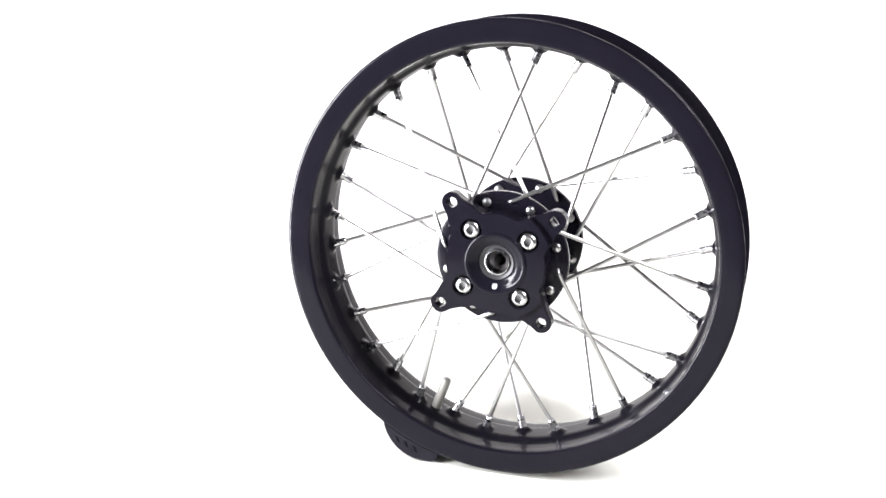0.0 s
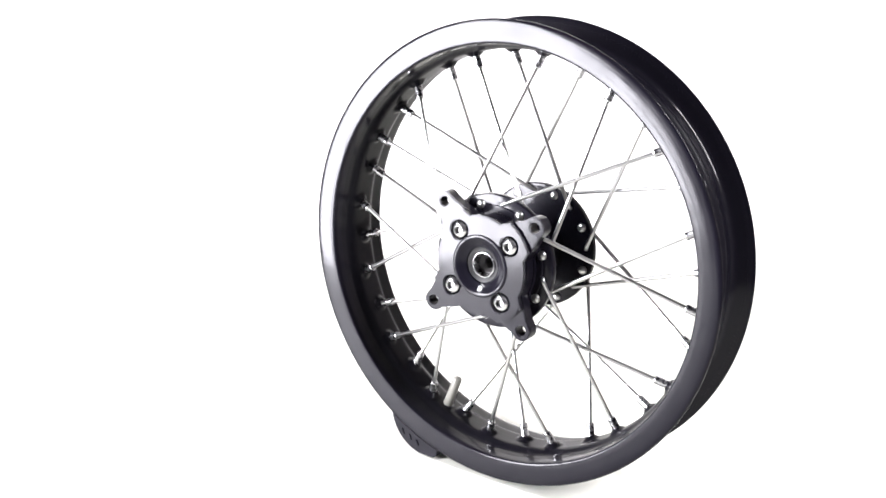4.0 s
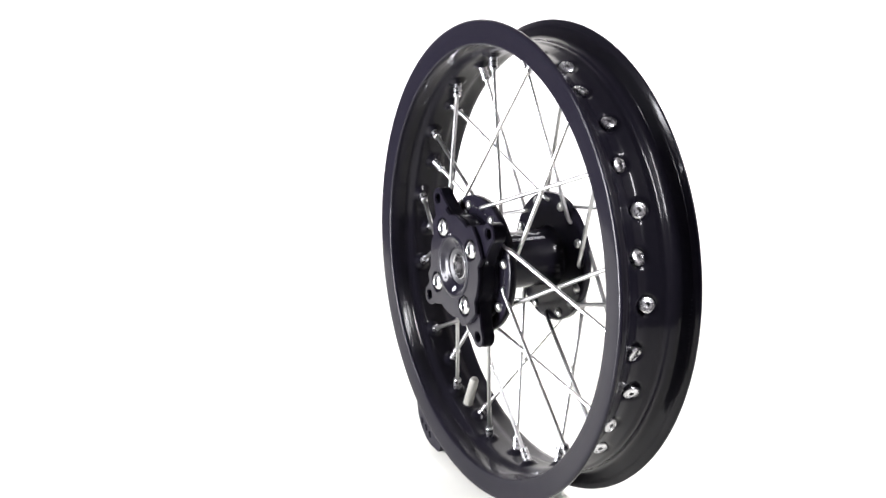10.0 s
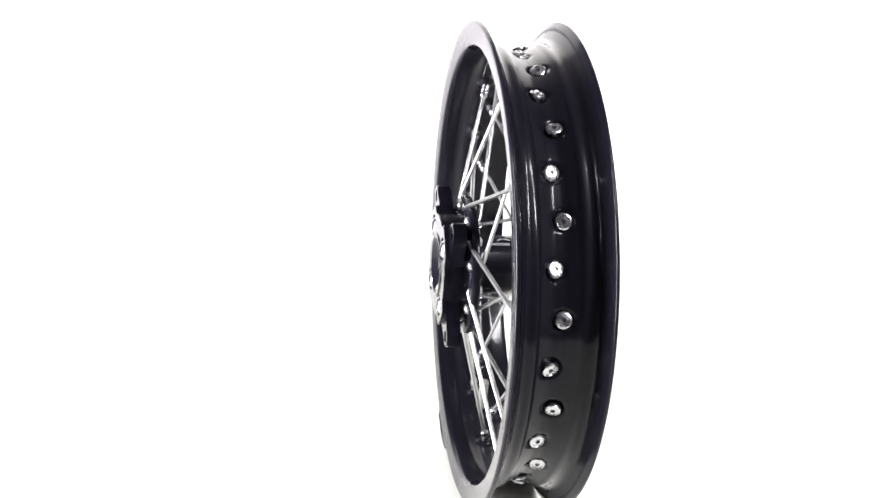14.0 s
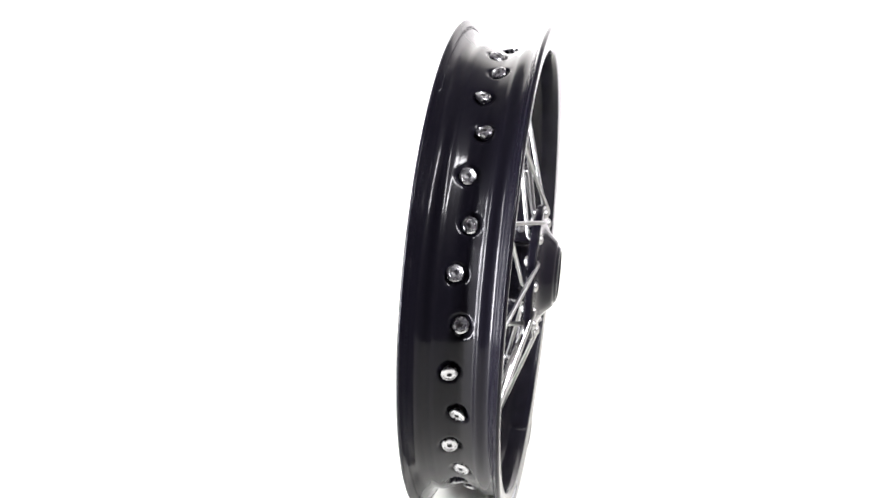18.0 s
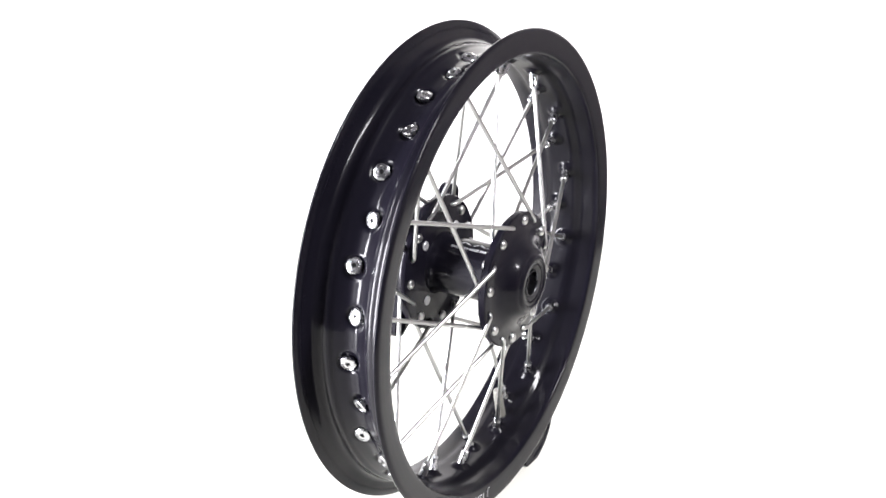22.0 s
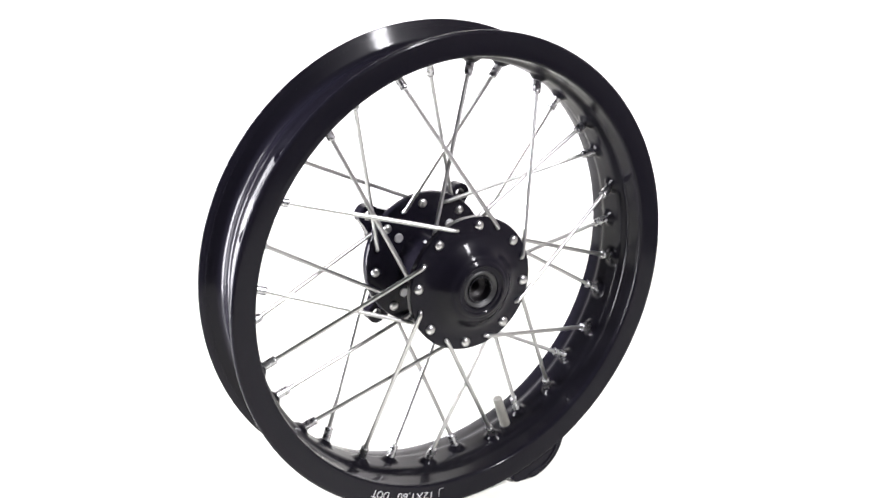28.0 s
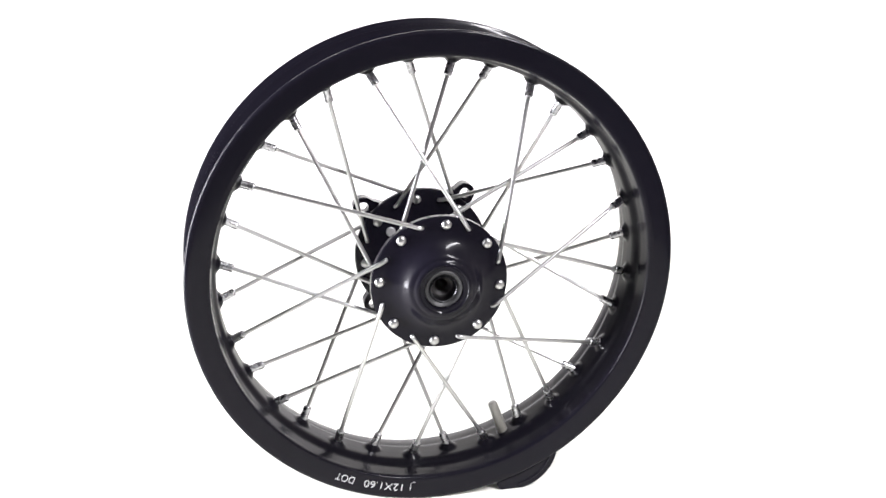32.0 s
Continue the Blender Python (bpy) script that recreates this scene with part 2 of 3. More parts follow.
def build_rim(wheel):
    seg = 32 * 30
    half = RIM_HALF
    loop = half + [(-y, r) for y, r in half[-2:0:-1]]
    loop_y = np.array([p[0] for p in loop])
    loop_r = np.array([p[1] for p in loop])
    n, m = len(loop), len(half)
    tread = np.array([j < TREAD_COUNT or j > n - TREAD_COUNT for j in range(n)])
    ang = np.linspace(0, 360, seg, endpoint=False)
    near = np.round((ang - NIP0) / STEP).astype(int)
    rad = np.tile(loop_r, (seg, 1))
    for shift in (-1, 0, 1):
        idx = near + shift
        centre = NIP0 + idx * STEP
        ny = np.where(idx % 2, 0.0033, -0.0033)
        du = np.radians(ang - centre)[:, None] * 0.1465
        dv = loop_y[None, :] - ny[:, None]
        d2 = du * du + dv * dv
        dt2 = du * du + (dv + 0.25 * ny[:, None]) ** 2
        push = np.where(tread[None, :], 0.0028 * np.exp(-(dt2 / 0.0061 ** 2) ** 2.5), 0.0030 * np.exp(-(d2 / 0.0054 ** 2) ** 2.2))
        push *= (np.abs(loop_y) < 0.014)[None, :]
        rad -= push
    a = np.radians(ang)[:, None]
    xs, zs = rad * np.cos(a), rad * np.sin(a)
    verts = np.stack([xs, np.tile(loop_y, (seg, 1)), zs], 2).reshape(-1, 3)
    faces = []
    for k in range(seg):
        p, q = k * n, ((k + 1) % seg) * n
        faces += [(p + j, p + (j + 1) % n, q + (j + 1) % n, q + j) for j in range(n)]
    rim = sharp(mesh_object("rim", verts.tolist(), faces, BLACK, wheel, True, "gloss black drop-centre aluminium rim"), 60)
    # hub side of the band: same paint, its dimness set in colour and coat
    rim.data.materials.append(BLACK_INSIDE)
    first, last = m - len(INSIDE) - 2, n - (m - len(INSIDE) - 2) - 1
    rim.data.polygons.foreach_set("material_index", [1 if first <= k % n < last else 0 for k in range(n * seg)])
    # fine ridges that grip the tyre bead, one band at each flange
    for s in (-1, 1):
        verts, faces = [], []
        for k in range(340):
            c = 360 / 340 * k
            b = len(verts)
            for da in (-0.25, 0.25):
                for r, y in ((0.1600, wall(0.1600) + 0.0006), (0.1602, wall(0.1602) - 0.00018), (0.1621, wall(0.1621) - 0.00018), (0.1623, wall(0.1623) + 0.0006)):
                    verts.append(at(r, c + da, s * y * WIDER))
            faces += [(b + 1, b + 5, b + 6, b + 2), (b, b + 1, b + 2, b + 3), (b + 4, b + 7, b + 6, b + 5), (b, b + 4, b + 5, b + 1), (b + 2, b + 6, b + 7, b + 3)]
        tagged(mesh_object("knurling", verts, faces, BLACK, rim, False), kind="stuff")
    return rim


def bend_text(name, words, size, place, mat, parent, thick=0.00015, label="", bold=0.0, width=0.0):
    """Letters as thin solid shapes; place(x, y, h) lays them on a surface."""
    cu = bpy.data.curves.new(name, "FONT")
    cu.body, cu.size, cu.align_x, cu.align_y = words, size, "CENTER", "CENTER"
    cu.extrude, cu.offset = thick, bold
    tmp = new(name, cu)
    me = bpy.data.meshes.new_from_object(tmp.evaluated_get(bpy.context.evaluated_depsgraph_get()))
    bpy.data.objects.remove(tmp)
    xs = [v.co.x for v in me.vertices]
    stretch = width / (max(xs) - min(xs)) if width else 1.0
    middle = (max(xs) + min(xs)) / 2
    for v in me.vertices:
        v.co = place((v.co.x - middle) * stretch, v.co.y, v.co.z)
    me.materials.clear()
    me.materials.append(mat)
    ob = new(name, me)
    ob.parent = parent
    if label:
        ob["label"] = label
    return ob


def build_spokes(wheel):
    """Thirty-two spokes in four kinds: outside or inside their hub flange, on either side; eight of each."""
    for kind in range(4):
        s = nipple_side(kind)
        outer = kind in (0, 3)
        a0 = NIP0 + kind * STEP
        hole = a0 + (45 if outer else -45)
        rh = 0.041
        shift = 0.0014 if s > 0 else 0.0     # this flange stands a little further out
        seat = at(0.1445, a0, s * 0.0033)
        if outer:
            y_in, y_out = 0.0248 + shift, 0.0338 + shift
            ends = [at(rh, hole, s * y_in), at(rh, hole, s * (0.031 + shift))]
            corner = at(rh, hole, s * y_out)
            head_y, head_dir = 0.0262 + shift, -1
        else:
            y_in, y_out = 0.0330 + shift, 0.0245 + shift
            ends = [at(rh, hole, s * y_in), at(rh, hole, s * (0.027 + shift))]
            corner = at(rh, hole, s * y_out)
            head_y, head_dir = 0.0322 + shift, 1
        way = (seat - corner).normalized()
        tip = seat - way * 0.0115
        bend = []
        p0, p2 = ends[1], corner + way * 0.0045
        for k in range(1, 6):
            u = k / 6
            bend.append(p0 * (1 - u) ** 2 + corner * 2 * u * (1 - u) + p2 * u * u)
        path = ends + bend + [p2, corner + way * 0.02, seat - way * 0.004]
        radii = [0.00145] * len(path)
        verts, faces = tube(path, radii, 10)
        # domed head of the spoke against its flange
        base = len(verts)
        ring = [(0.0, 0.0034), (0.0010, 0.0033), (0.0018, 0.0026), (0.0023, 0.0013)]
        c = at(rh, hole, 0)
        e1, e2 = Vector((1, 0, 0)), Vector((0, 0, 1))
        for h, r in ring:
            for j in range(12):
                q = 2 * math.pi * j / 12
                verts.append(c + e1 * r * math.cos(q) + e2 * r * math.sin(q) + Vector((0, s * (head_y + head_dir * h), 0)))
        for k in range(3):
            faces += [(base + k * 12 + j, base + k * 12 + (j + 1) % 12, base + k * 12 + 12 + (j + 1) % 12, base + k * 12 + 12 + j) for j in range(12)]
        faces.append(tuple(base + 36 + j for j in range(12)))
        spoke_mesh = sharp(mesh_object("spoke", verts, faces, SPOKE, wheel, True, "bright zinc-plated steel spoke"), 50)
        # nipple: square-shouldered barrel, round collar, domed head with a socket on the tyre side
        nv, nf = [], []
        side = way.orthogonal().normalized()
        up = way.cross(side)
        prof = [(-0.0110, 0.0016), (-0.0112, 0.0025), (-0.0106, 0.0029), (-0.0098, 0.0029), (-0.0095, 0.0027), (-0.0070, 0.0029), (-0.0030, 0.0030),
                (0.0006, 0.0030), (0.0010, 0.0042), (0.0020, 0.0049), (0.0030, 0.0051), (0.0038, 0.0049), (0.0043, 0.0043), (0.0044, 0.0037), (0.0040, 0.0034), (0.0040, 0.0031), (0.0043, 0.0027), (0.0042, 0.0017), (0.0027, 0.0015), (0.0026, 0.0002)]
        sg = 24
        for h, r in prof:
            for j in range(sg):
                q = 2 * math.pi * j / sg
                rr = r
                if -0.0098 < h < -0.0020:
                    rr = min(r * 1.06, 0.0028 / max(abs(math.cos(q + k8 * math.pi / 4)) for k8 in range(8)))
                if h > 0.0005 and r < 0.0029:
                    rr = r * math.cos(math.pi / 6) / math.cos((q % (math.pi / 3)) - math.pi / 6)
                nv.append(seat + way * h + (side * math.cos(q) + up * math.sin(q)) * rr)
        for k in range(len(prof) - 1):
            nf += [(k * sg + j, k * sg + (j + 1) % sg, k * sg + sg + (j + 1) % sg, k * sg + sg + j) for j in range(sg)]
        nf.append(tuple((len(prof) - 1) * sg + j for j in range(sg)))
        nipple = mesh_object("nipple", nv, nf, NIPPLE, spoke_mesh, True, "shiny nickel-plated spoke nipple")
        # shade of the socket recess, given by the darker material
        nipple.data.materials.append(SOCKET)
        for f in nipple.data.polygons:
            if f.index >= (len(prof) - 3) * sg:
                f.material_index = 1
        sharp(nipple, 35)
        for k in range(1, 8):
            copy = spoke_mesh.copy()
            scene.collection.objects.link(copy)
            copy.matrix_basis = pose(0, 0, 0, 0, -45 * k, 0)
            inner = nipple.copy()
            scene.collection.objects.link(inner)
            inner.parent = copy


def build_hub(wheel):
    hub = lathe("hub", [(-0.0262, 0.0222), (-0.0238, 0.0208), (-0.0190, 0.0202), (0.0190, 0.0202), (0.0238, 0.0208), (0.0275, 0.0224),
                        (0.0275, 0.0440), (0.0279, 0.0458), (0.0289, 0.0465), (0.0324, 0.0465), (0.0333, 0.0460), (0.0336, 0.0450), (0.0337, 0.0392), (0.0341, 0.0366),
                        (0.0347, 0.0342), (0.0356, 0.0318), (0.0368, 0.0296), (0.0382, 0.0277), (0.0398, 0.0260), (0.0414, 0.0245), (0.0427, 0.0233), (0.0436, 0.0223), (0.0441, 0.0213), (0.0443, 0.0204),
                        (0.0447, 0.0197), (0.0453, 0.0191), (0.0459, 0.0184), (0.0462, 0.0175), (0.0462, 0.0167), (0.0456, 0.0162), (0.0452, 0.0157), (0.0452, 0.0150), (0.0452, 0.0138),
                        (0.0450, 0.0132), (0.0420, 0.0130), (0.0420, 0.0110), (-0.0260, 0.0110), (-0.0330, 0.0110), (-0.0330, 0.0400), (-0.0322, 0.0405), (-0.0322, 0.0468), (-0.0318, 0.0476), (-0.0310, 0.0480),
                        (-0.0276, 0.0480), (-0.0266, 0.0475), (-0.0262, 0.0462)], 96, BLACK_HUB, wheel, "black anodised hub with two drilled flanges", crisp=28)
    for y, s in ((0.0424, 1), (-0.0425, -1)):
        lathe("bearing", [(y, 0.0093), (y + s * 0.0015, 0.0092), (y + s * 0.0021, 0.0089), (y + s * 0.0022, 0.0085), (y + s * 0.0019, 0.0082), (y + s * 0.0008, 0.0079), (y - s * 0.008, 0.0078), (y - s * 0.008, 0.0093)],
              64, STEEL if s < 0 else DARK_STEEL, hub, "steel wheel bearing")
        lathe("dust_seal", [(y + s * 0.0002, 0.0128), (y + s * 0.0022, 0.0127), (y + s * 0.0027, 0.0121), (y + s * 0.0020, 0.0108), (y + s * 0.0010, 0.0095), (y + s * 0.0002, 0.0094)], 64, SEAL, hub, "black rubber seal lip")
    lathe("axle_sleeve", [(0.0385, 0.0076), (0.0385, 0.0064), (0.036, 0.0042), (-0.036, 0.0042), (-0.0385, 0.0064), (-0.0385, 0.0076)], 40, SLEEVE, hub, "grey steel spacer tube")
    # dark countersunk mouths where the outer spokes leave their flange
    mouth = None
    for s, kind, y in ((-1, 0, -0.0322), (1, 3, 0.0337)):
        for k in range(8):
            c = at(0.041, NIP0 + kind * STEP + 45 + 45 * k, y)
            if mouth is None:
                nv, nf = [], []
                for h, r in ((-0.0004, 0.0030), (0.00015, 0.0029), (0.0002, 0.0026), (-0.0001, 0.0019), (-0.0001, 0.0)):
                    nv += [(r * math.cos(math.pi * j / 10), h, r * math.sin(math.pi * j / 10)) for j in range(20)]
                for q in range(4):
                    nf += [(q * 20 + j, q * 20 + (j + 1) % 20, q * 20 + 20 + (j + 1) % 20, q * 20 + 20 + j) for j in range(20)]
                hole = mouth = sharp(mesh_object("spoke_hole", nv, nf, BLACK_HUB, hub, True, "dark countersunk spoke hole"), 40)
            else:
                hole = mouth.copy()
                scene.collection.objects.link(hole)
            hole.matrix_basis = pose(c.x, c.y, c.z, 0 if s > 0 else 180, 0, 0)
    # maker's lettering along the barrel
    face = 60.0

    def lay(x, y, h):
        return at(0.02028 + h, face + math.degrees(y / 0.0202), x + 0.002)
    bend_text("lettering", "FACTORY RACE PARTS", 0.0029, lay, GREY_INK, hub, label="small pale lettering on the hub barrel")
    bm = bmesh.new()
    for k, (cx, cy, w, tilt) in enumerate([(-0.009, 0.0048, 0.004, 30), (-0.004, 0.005, 0.005, -25), (0.002, 0.0048, 0.004, 35), (0.007, 0.0051, 0.005, -30), (0.012, 0.0048, 0.004, 25)]):
        c, s2 = math.cos(radians(tilt)), math.sin(radians(tilt))
        vs = []
        for u, v in ((-w / 2, -0.0004), (w / 2, -0.0003), (w / 2, 0.0003), (-w / 2, 0.0004)):
            vs.append(bm.verts.new(lay(cx + u * c - v * s2, cy + u * s2 + v * c, 0.0001)))
        bm.faces.new(vs)
    part("emblem", bm, GREY_INK, hub, "pale abstract emblem strokes")
    return hub


def hull_radius(points, phi):
    """Distance from the origin to the far side of a convex outline along phi."""
    best = 0.0
    d = (math.cos(phi), math.sin(phi))
    n = len(points)
    for k in range(n):
        (x1, y1), (x2, y2) = points[k], points[(k + 1) % n]
        ex, ey = x2 - x1, y2 - y1
        den = d[0] * ey - d[1] * ex
        if abs(den) < 1e-12:
            continue
        t = (x1 * ey - y1 * ex) / den
        u = (x1 * d[1] - y1 * d[0]) / den
        if t > 0 and -1e-9 <= u <= 1 + 1e-9:
            best = max(best, t)
    return best


LUG0, BOLT0 = 39.6, 38.2


def build_carrier(wheel):
    """Brake disc carrier: a thick plate with four drilled lugs, bolted to the hub."""
    tip = []
    for k in range(-8, 9):
        a = math.pi / 2 * k / 8 * 1.12
        tip.append((0.0520 + 0.0076 * math.cos(a), 0.0076 * math.sin(a)))
    lug = tip + [(0.0345 * math.cos(radians(27)), 0.0345 * math.sin(radians(27))), (-0.01, 0.0), (0.0345 * math.cos(radians(27)), -0.0345 * math.sin(radians(27)))]

    def plate(name, front, back, reach, lugs, parent, label):
        """A drilled plate with the lugged outline, cut off beyond the given reach."""
        bm = bmesh.new()

        def ring(pts):
            vs = [bm.verts.new(p) for p in pts]
            return [bm.edges.new((vs[k], vs[(k + 1) % len(vs)])) for k in range(len(vs))]

        def hole(c, r, n):
            return ring([(c.x + r * math.cos(2 * math.pi * k / n), front, c.z + r * math.sin(2 * math.pi * k / n)) for k in range(n)])
        rim_pts = []
        for k in range(288):
            phi = 2 * math.pi * k / 288
            rel = (phi - radians(LUG0) + math.pi / 4) % (math.pi / 2) - math.pi / 4
            r = min(reach, max(0.0358, hull_radius(lug, rel)))
            rim_pts.append((r * math.cos(phi), front, r * math.sin(phi)))
        edges = ring(rim_pts) + hole(Vector((0, 0, 0)), 0.0206, 64)
        for q in range(4):
            edges += hole(at(0.029, BOLT0 + 90 * q, 0), 0.0073, 28)
            if lugs:
                edges += hole(at(0.0522, LUG0 + 90 * q, 0), 0.0036, 24)
        bmesh.ops.triangle_fill(bm, use_beauty=True, use_dissolve=False, edges=edges)
        res = bmesh.ops.extrude_face_region(bm, geom=bm.faces[:])
        for g in res["geom"]:
            if isinstance(g, bmesh.types.BMVert):
                g.co.y = back
        bmesh.ops.recalc_face_normals(bm, faces=bm.faces)
        rim_edges = [e for e in bm.edges if len(e.link_faces) == 2 and e.calc_face_angle(0) > radians(60)]
        bmesh.ops.bevel(bm, geom=rim_edges, offset=0.0007, segments=2, affect="EDGES")
        return sharp(part(name, bm, BLACK_HUB, parent, label), 30)
    carrier = plate("disc_carrier", -0.0460, -0.0365, 1.0, True, wheel, "black brake disc carrier with four drilled lugs")
    plate("face_plate", -0.0490, -0.0456, 0.0415, False, carrier, "")
    lathe("collar", [(-0.0489, 0.0224), (-0.0494, 0.0221), (-0.0497, 0.0214), (-0.0498, 0.0206), (-0.0497, 0.0198), (-0.0492, 0.0188), (-0.0476, 0.0168), (-0.0464, 0.0148), (-0.0458, 0.0132), (-0.0454, 0.0128), (-0.0330, 0.0128), (-0.0330, 0.0206)],
          64, BLACK, carrier, "black bevelled bore collar", crisp=50)
    # small round maker's mark in the dish
    bm = bmesh.new()
    for r0, r1, seg in ((0.0013, 0.0017, 20), (0.0, 0.0006, 12)):
        rings = []
        for r in (r0, r1):
            rings.append([bm.verts.new((r * math.cos(2 * math.pi * k / seg) - 0.0002, -0.0477 + r * math.sin(2 * math.pi * k / seg) * 0.6, -0.0164 + r * math.sin(2 * math.pi * k / seg))) for k in range(seg)])
        for k in range(seg):
            bm.faces.new((rings[0][k], rings[0][(k + 1) % seg], rings[1][(k + 1) % seg], rings[1][k]))
    bmesh.ops.remove_doubles(bm, verts=bm.verts[:], dist=1e-6)
    part("maker_mark", bm, GREY_INK, carrier, "small pale round stamped mark")
    # hub side skirt between the plate and the flange
    plate("skirt", -0.0366, -0.0324, 0.0392, False, carrier, "")
    bolt_mesh = None
    for q in range(4):
        c = at(0.029, BOLT0 + 90 * q, 0)
        if bolt_mesh is None:
            prof = [(-0.0371, 0.0), (-0.0371, 0.0062), (-0.0468, 0.0064), (-0.0481, 0.0061), (-0.0493, 0.0053), (-0.0500, 0.0042), (-0.0503, 0.0034), (-0.0501, 0.0030), (-0.0478, 0.0029), (-0.0476, 0.0)]
            nv, nf, sg = [], [], 24
            for y, r in prof:
                for j in range(sg):
                    a = 2 * math.pi * j / sg
                    rr = r * (1 + (0.08 * math.cos(6 * a) if 0.001 < r < 0.0030 else 0))
                    nv.append((rr * math.cos(a), y, rr * math.sin(a)))
            for k in range(len(prof) - 1):
                nf += [(k * sg + j, k * sg + (j + 1) % sg, k * sg + sg + (j + 1) % sg, k * sg + sg + j) for j in range(sg)]
            b0 = len(nv)
            for y, r in ((-0.0270, 0.0034), (-0.0256, 0.0034), (-0.0250, 0.0029), (-0.0250, 0.0)):
                nv += [(r * math.cos(2 * math.pi * j / sg), y, r * math.sin(2 * math.pi * j / sg)) for j in range(sg)]
            for k in range(3):
                nf += [(b0 + k * sg + j, b0 + k * sg + (j + 1) % sg, b0 + k * sg + sg + (j + 1) % sg, b0 + k * sg + sg + j) for j in range(sg)]
            bolt = sharp(mesh_object("bolt", nv, nf, STEEL, wheel, True, "bright button-head steel bolt"), 30)
            # the socket's inner faces get the same painted shade
            bolt.data.materials.append(SOCKET)
            bolt.data.materials.append(ZINC)
            for f in bolt.data.polygons:
                f.material_index = 2 if f.index >= 9 * sg else 1 if f.index >= 7 * sg else 0
            bolt_mesh = bolt
        else:
            bolt = bolt_mesh.copy()
            scene.collection.objects.link(bolt)
        bolt.location = c


def build_valve(wheel):
    base, tip = at(0.1430, -113.0, -0.0002), at(0.1195, -113.6, -0.0002)
    way = (tip - base).normalized()
    length = (tip - base).length
    side = Vector((0, 1, 0))
    up = way.cross(side).normalized()

    def turned(name, prof, mat, parent, label, flutes=0):
        nv, nf, sg = [], [], 32
        for h, r in prof:
            for j in range(sg):
                q = 2 * math.pi * j / sg
                rr = r * (1 + (0.03 * math.cos(16 * q) if flutes and 0.004 < h < length - 0.003 else 0))
                nv.append(base + way * h + (side * math.cos(q) + up * math.sin(q)) * rr)
        for k in range(len(prof) - 1):
            nf += [(k * sg + j, k * sg + (j + 1) % sg, k * sg + sg + (j + 1) % sg, k * sg + sg + j) for j in range(sg)]
        nf += [tuple(range(sg))[::-1], tuple((len(prof) - 1) * sg + j for j in range(sg))]
        return sharp(mesh_object(name, nv, nf, mat, parent, True, label), 40)
    stem = turned("valve", [(-0.005, 0.0050), (-0.0022, 0.0050), (-0.0020, 0.0036), (0.0030, 0.0033)], DARK_STEEL, wheel, "tyre valve stem through the rim")
    turned("cap", [(-0.0030, 0.0037), (-0.0020, 0.0038), (0.0030, 0.0037), (length * 0.6, 0.0035), (length - 0.0018, 0.0034), (length - 0.0006, 0.0029), (length, 0.0019)], CAP, stem, "pale grey plastic valve cap", 1)


def build_wheel():
    wheel = new("motorcycle_wheel")
    tagged(wheel, "black spoked motorcycle wheel without tyre standing on a turntable", "wheel")
    rim = build_rim(wheel)

    # white size marking on one side of the rim; tops of the letters point away from the hub
    for words, middle, width in (("J", -83.8, 0.0034), ("12X1.60", -75.9, 0.0278), ("DOT", -65.5, 0.0134)):
        def lay(x, y, h, middle=middle):
            return at(0.1568 + y, middle + math.degrees(x / 0.1568), 0.02852 * WIDER + y * 0.085 + h)
        bend_text("size_lettering", words, 0.0076, lay, WHITE_INK, rim, bold=-0.00040 if words == "J" else -0.00017, width=width, label="white size lettering reading " + words)
    build_spokes(wheel)
    build_hub(wheel)
    build_carrier(wheel)
    build_valve(wheel)
    wheel.matrix_world = pose(0, 0, 0, 0, 0, TURN[0]) @ WHEEL_AT
    return wheel


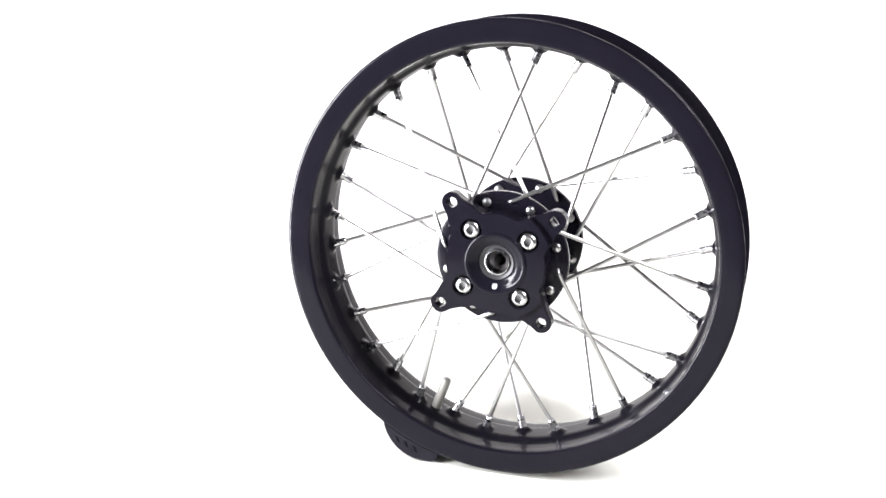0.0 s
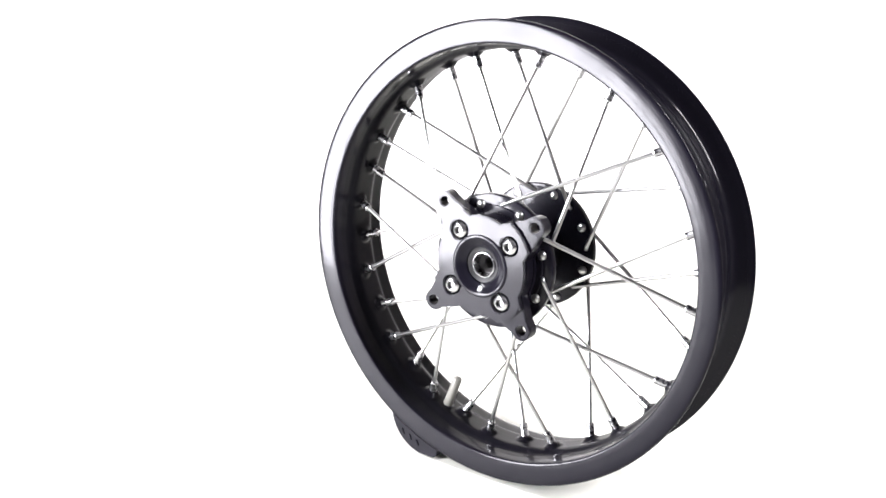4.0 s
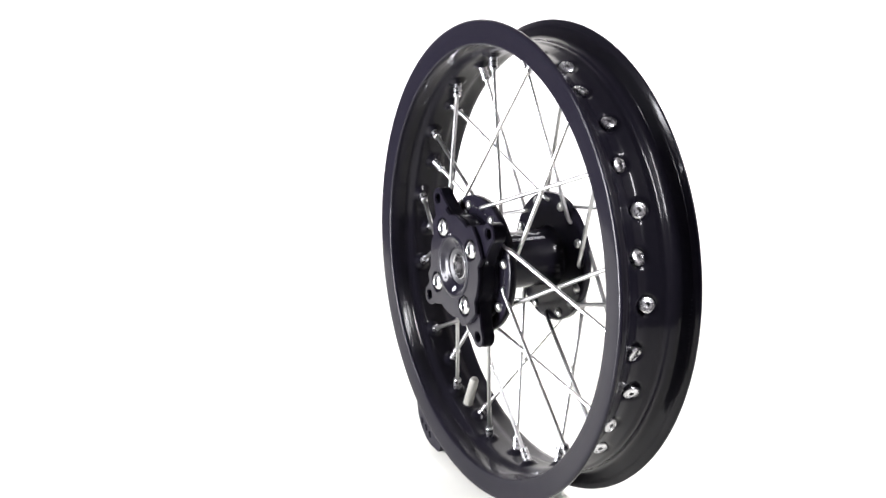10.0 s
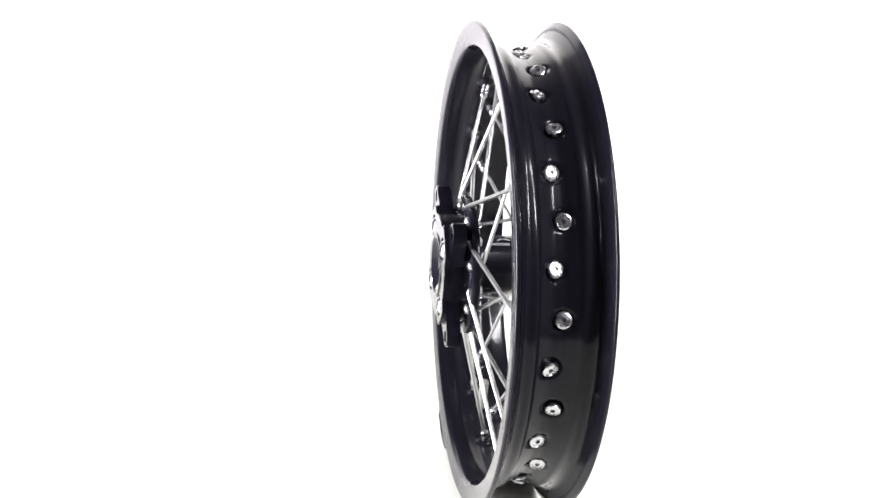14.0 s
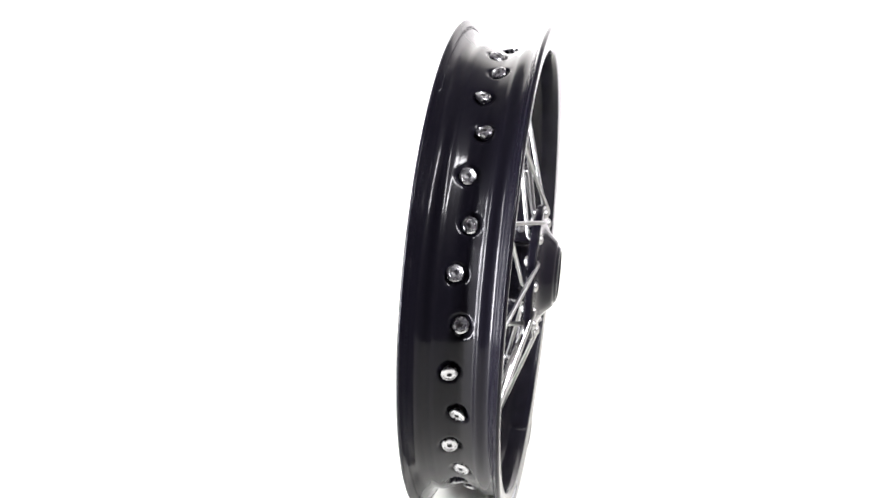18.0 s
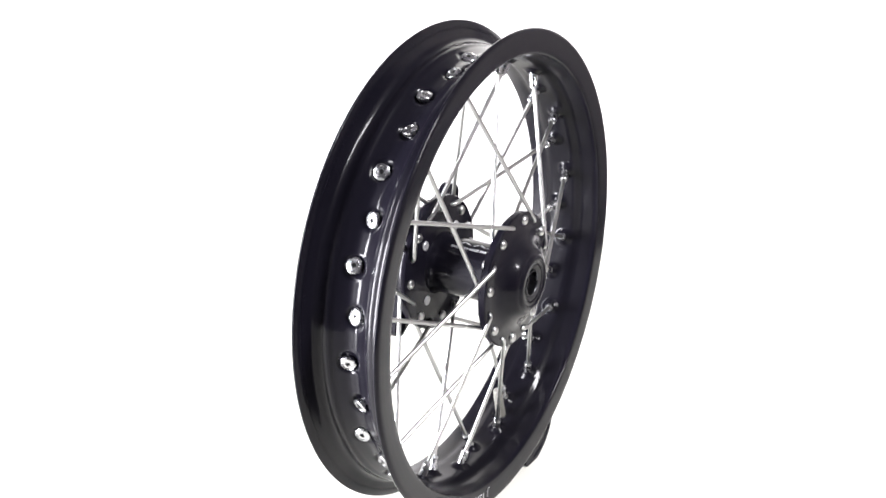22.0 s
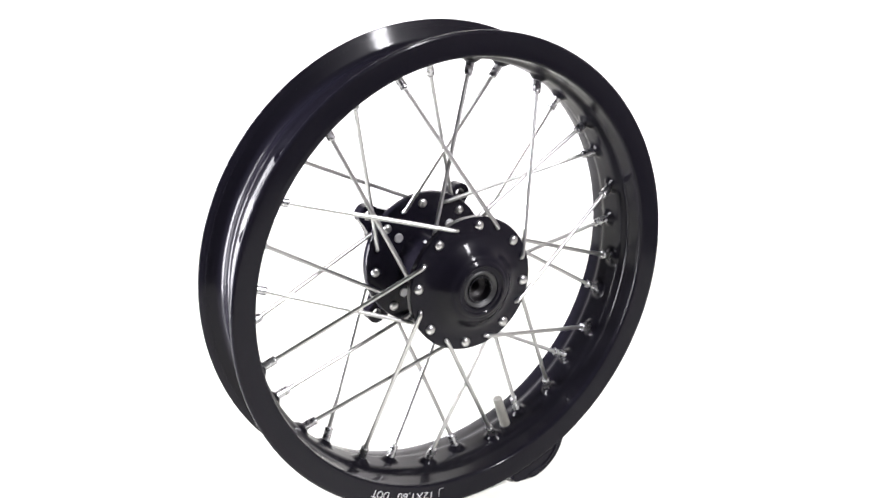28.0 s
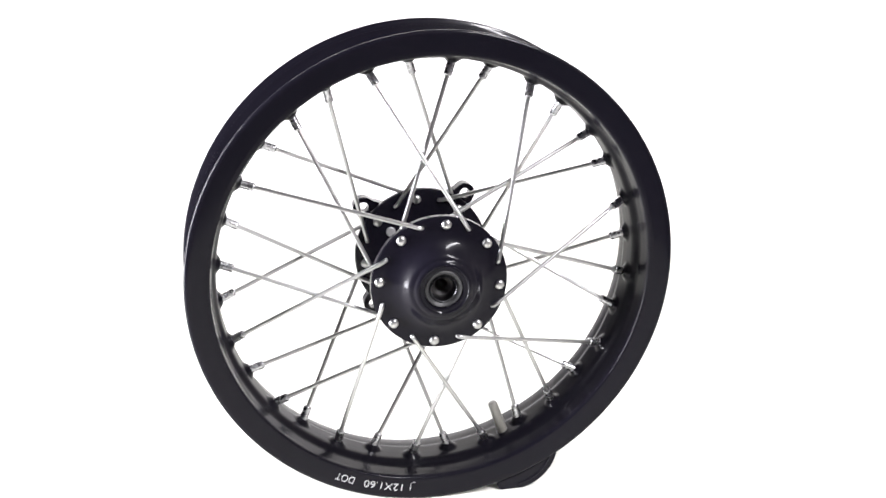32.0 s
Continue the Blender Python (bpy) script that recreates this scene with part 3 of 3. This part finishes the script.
def build_chock():
    """A dark rubber chock with a rounded back, hollowed to hug the rim it holds upright."""
    cx, cz, rad = -0.0570, -0.1345, 0.0333
    outer = []
    for k in range(33):
        a = radians(188 + (270 - 188) * k / 32)
        outer.append((cx + rad * math.cos(a), max(cz + rad * math.sin(a), -0.1674)))
    outer += [(-0.0520, -0.1674), (-0.0498, -0.1671), (-0.0482, -0.1663), (-0.0470, -0.1650)]
    a1 = math.atan2(outer[-1][1], outer[-1][0])
    a0 = math.atan2(outer[0][1], outer[0][0])
    inner = []
    for k in range(25):
        a = a1 + ((a0 % (2 * math.pi)) - (a1 % (2 * math.pi))) * k / 24
        inner.append((0.1664 * math.cos(a), 0.1664 * math.sin(a)))
    loop = outer + [p for p in inner if math.hypot(p[0] - outer[0][0], p[1] - outer[0][1]) > 0.001 and math.hypot(p[0] - outer[-1][0], p[1] - outer[-1][1]) > 0.001]
    chock = new("wheel_chock")
    tagged(chock, "dark rubber wheel chock with a rounded back under the rim", "wheel chock")
    bm = bmesh.new()
    h = 0.0285
    a = [bm.verts.new((x, -h, z)) for x, z in loop]
    b = [bm.verts.new((x, h, z)) for x, z in loop]
    n = len(loop)
    for k in range(n):
        bm.faces.new((a[k], a[(k + 1) % n], b[(k + 1) % n], b[k]))
    caps = [bm.faces.new(a), bm.faces.new(b[::-1])]
    bmesh.ops.recalc_face_normals(bm, faces=bm.faces)
    rounded = [e for f in caps for e in f.edges]
    bmesh.ops.bevel(bm, geom=rounded, offset=0.0007, segments=2, affect="EDGES", clamp_overlap=True)
    sharp(part("body", bm, RUBBER, chock), 50)
    # three small moulded ribs on one cheek, a curved moulded ridge on the other
    for k in range(3):
        bm = bmesh.new()
        bmesh.ops.create_cube(bm, size=1)
        for v in bm.verts:
            v.co = ((-0.0785 + 0.0070 * k) + v.co.x * 0.0012 + v.co.z * -0.002, -h + v.co.y * 0.0022, (-0.1530 - 0.0030 * k) + v.co.z * 0.0045)
        bmesh.ops.bevel(bm, geom=bm.edges[:], offset=0.0003, segments=1, affect="EDGES")
        part("rib", bm, RUBBER, chock)
    arc = [(cx + 0.0285 * math.cos(radians(195 + 7 * k)), h, cz + 0.0285 * math.sin(radians(195 + 7 * k))) for k in range(11)]
    verts, faces = tube(arc, [0.0004] + [0.0009] * 9 + [0.0004], 8)
    mesh_object("ridge", verts, faces, RUBBER, chock)
    chock.matrix_world = pose(0, 0, 0, 0, 0, TURN[0]) @ WHEEL_AT
    return chock


build_studio()
turntable = build_turntable()
wheel_thing = build_wheel()
chock_thing = build_chock()


def motions():
    for thing, rest in ((turntable, Matrix.Identity(4)), (wheel_thing, WHEEL_AT), (chock_thing, WHEEL_AT)):
        walk(thing, [(float(t), pose(0, 0, 0, 0, 0, a) @ rest) for t, a in enumerate(TURN)])


motions()
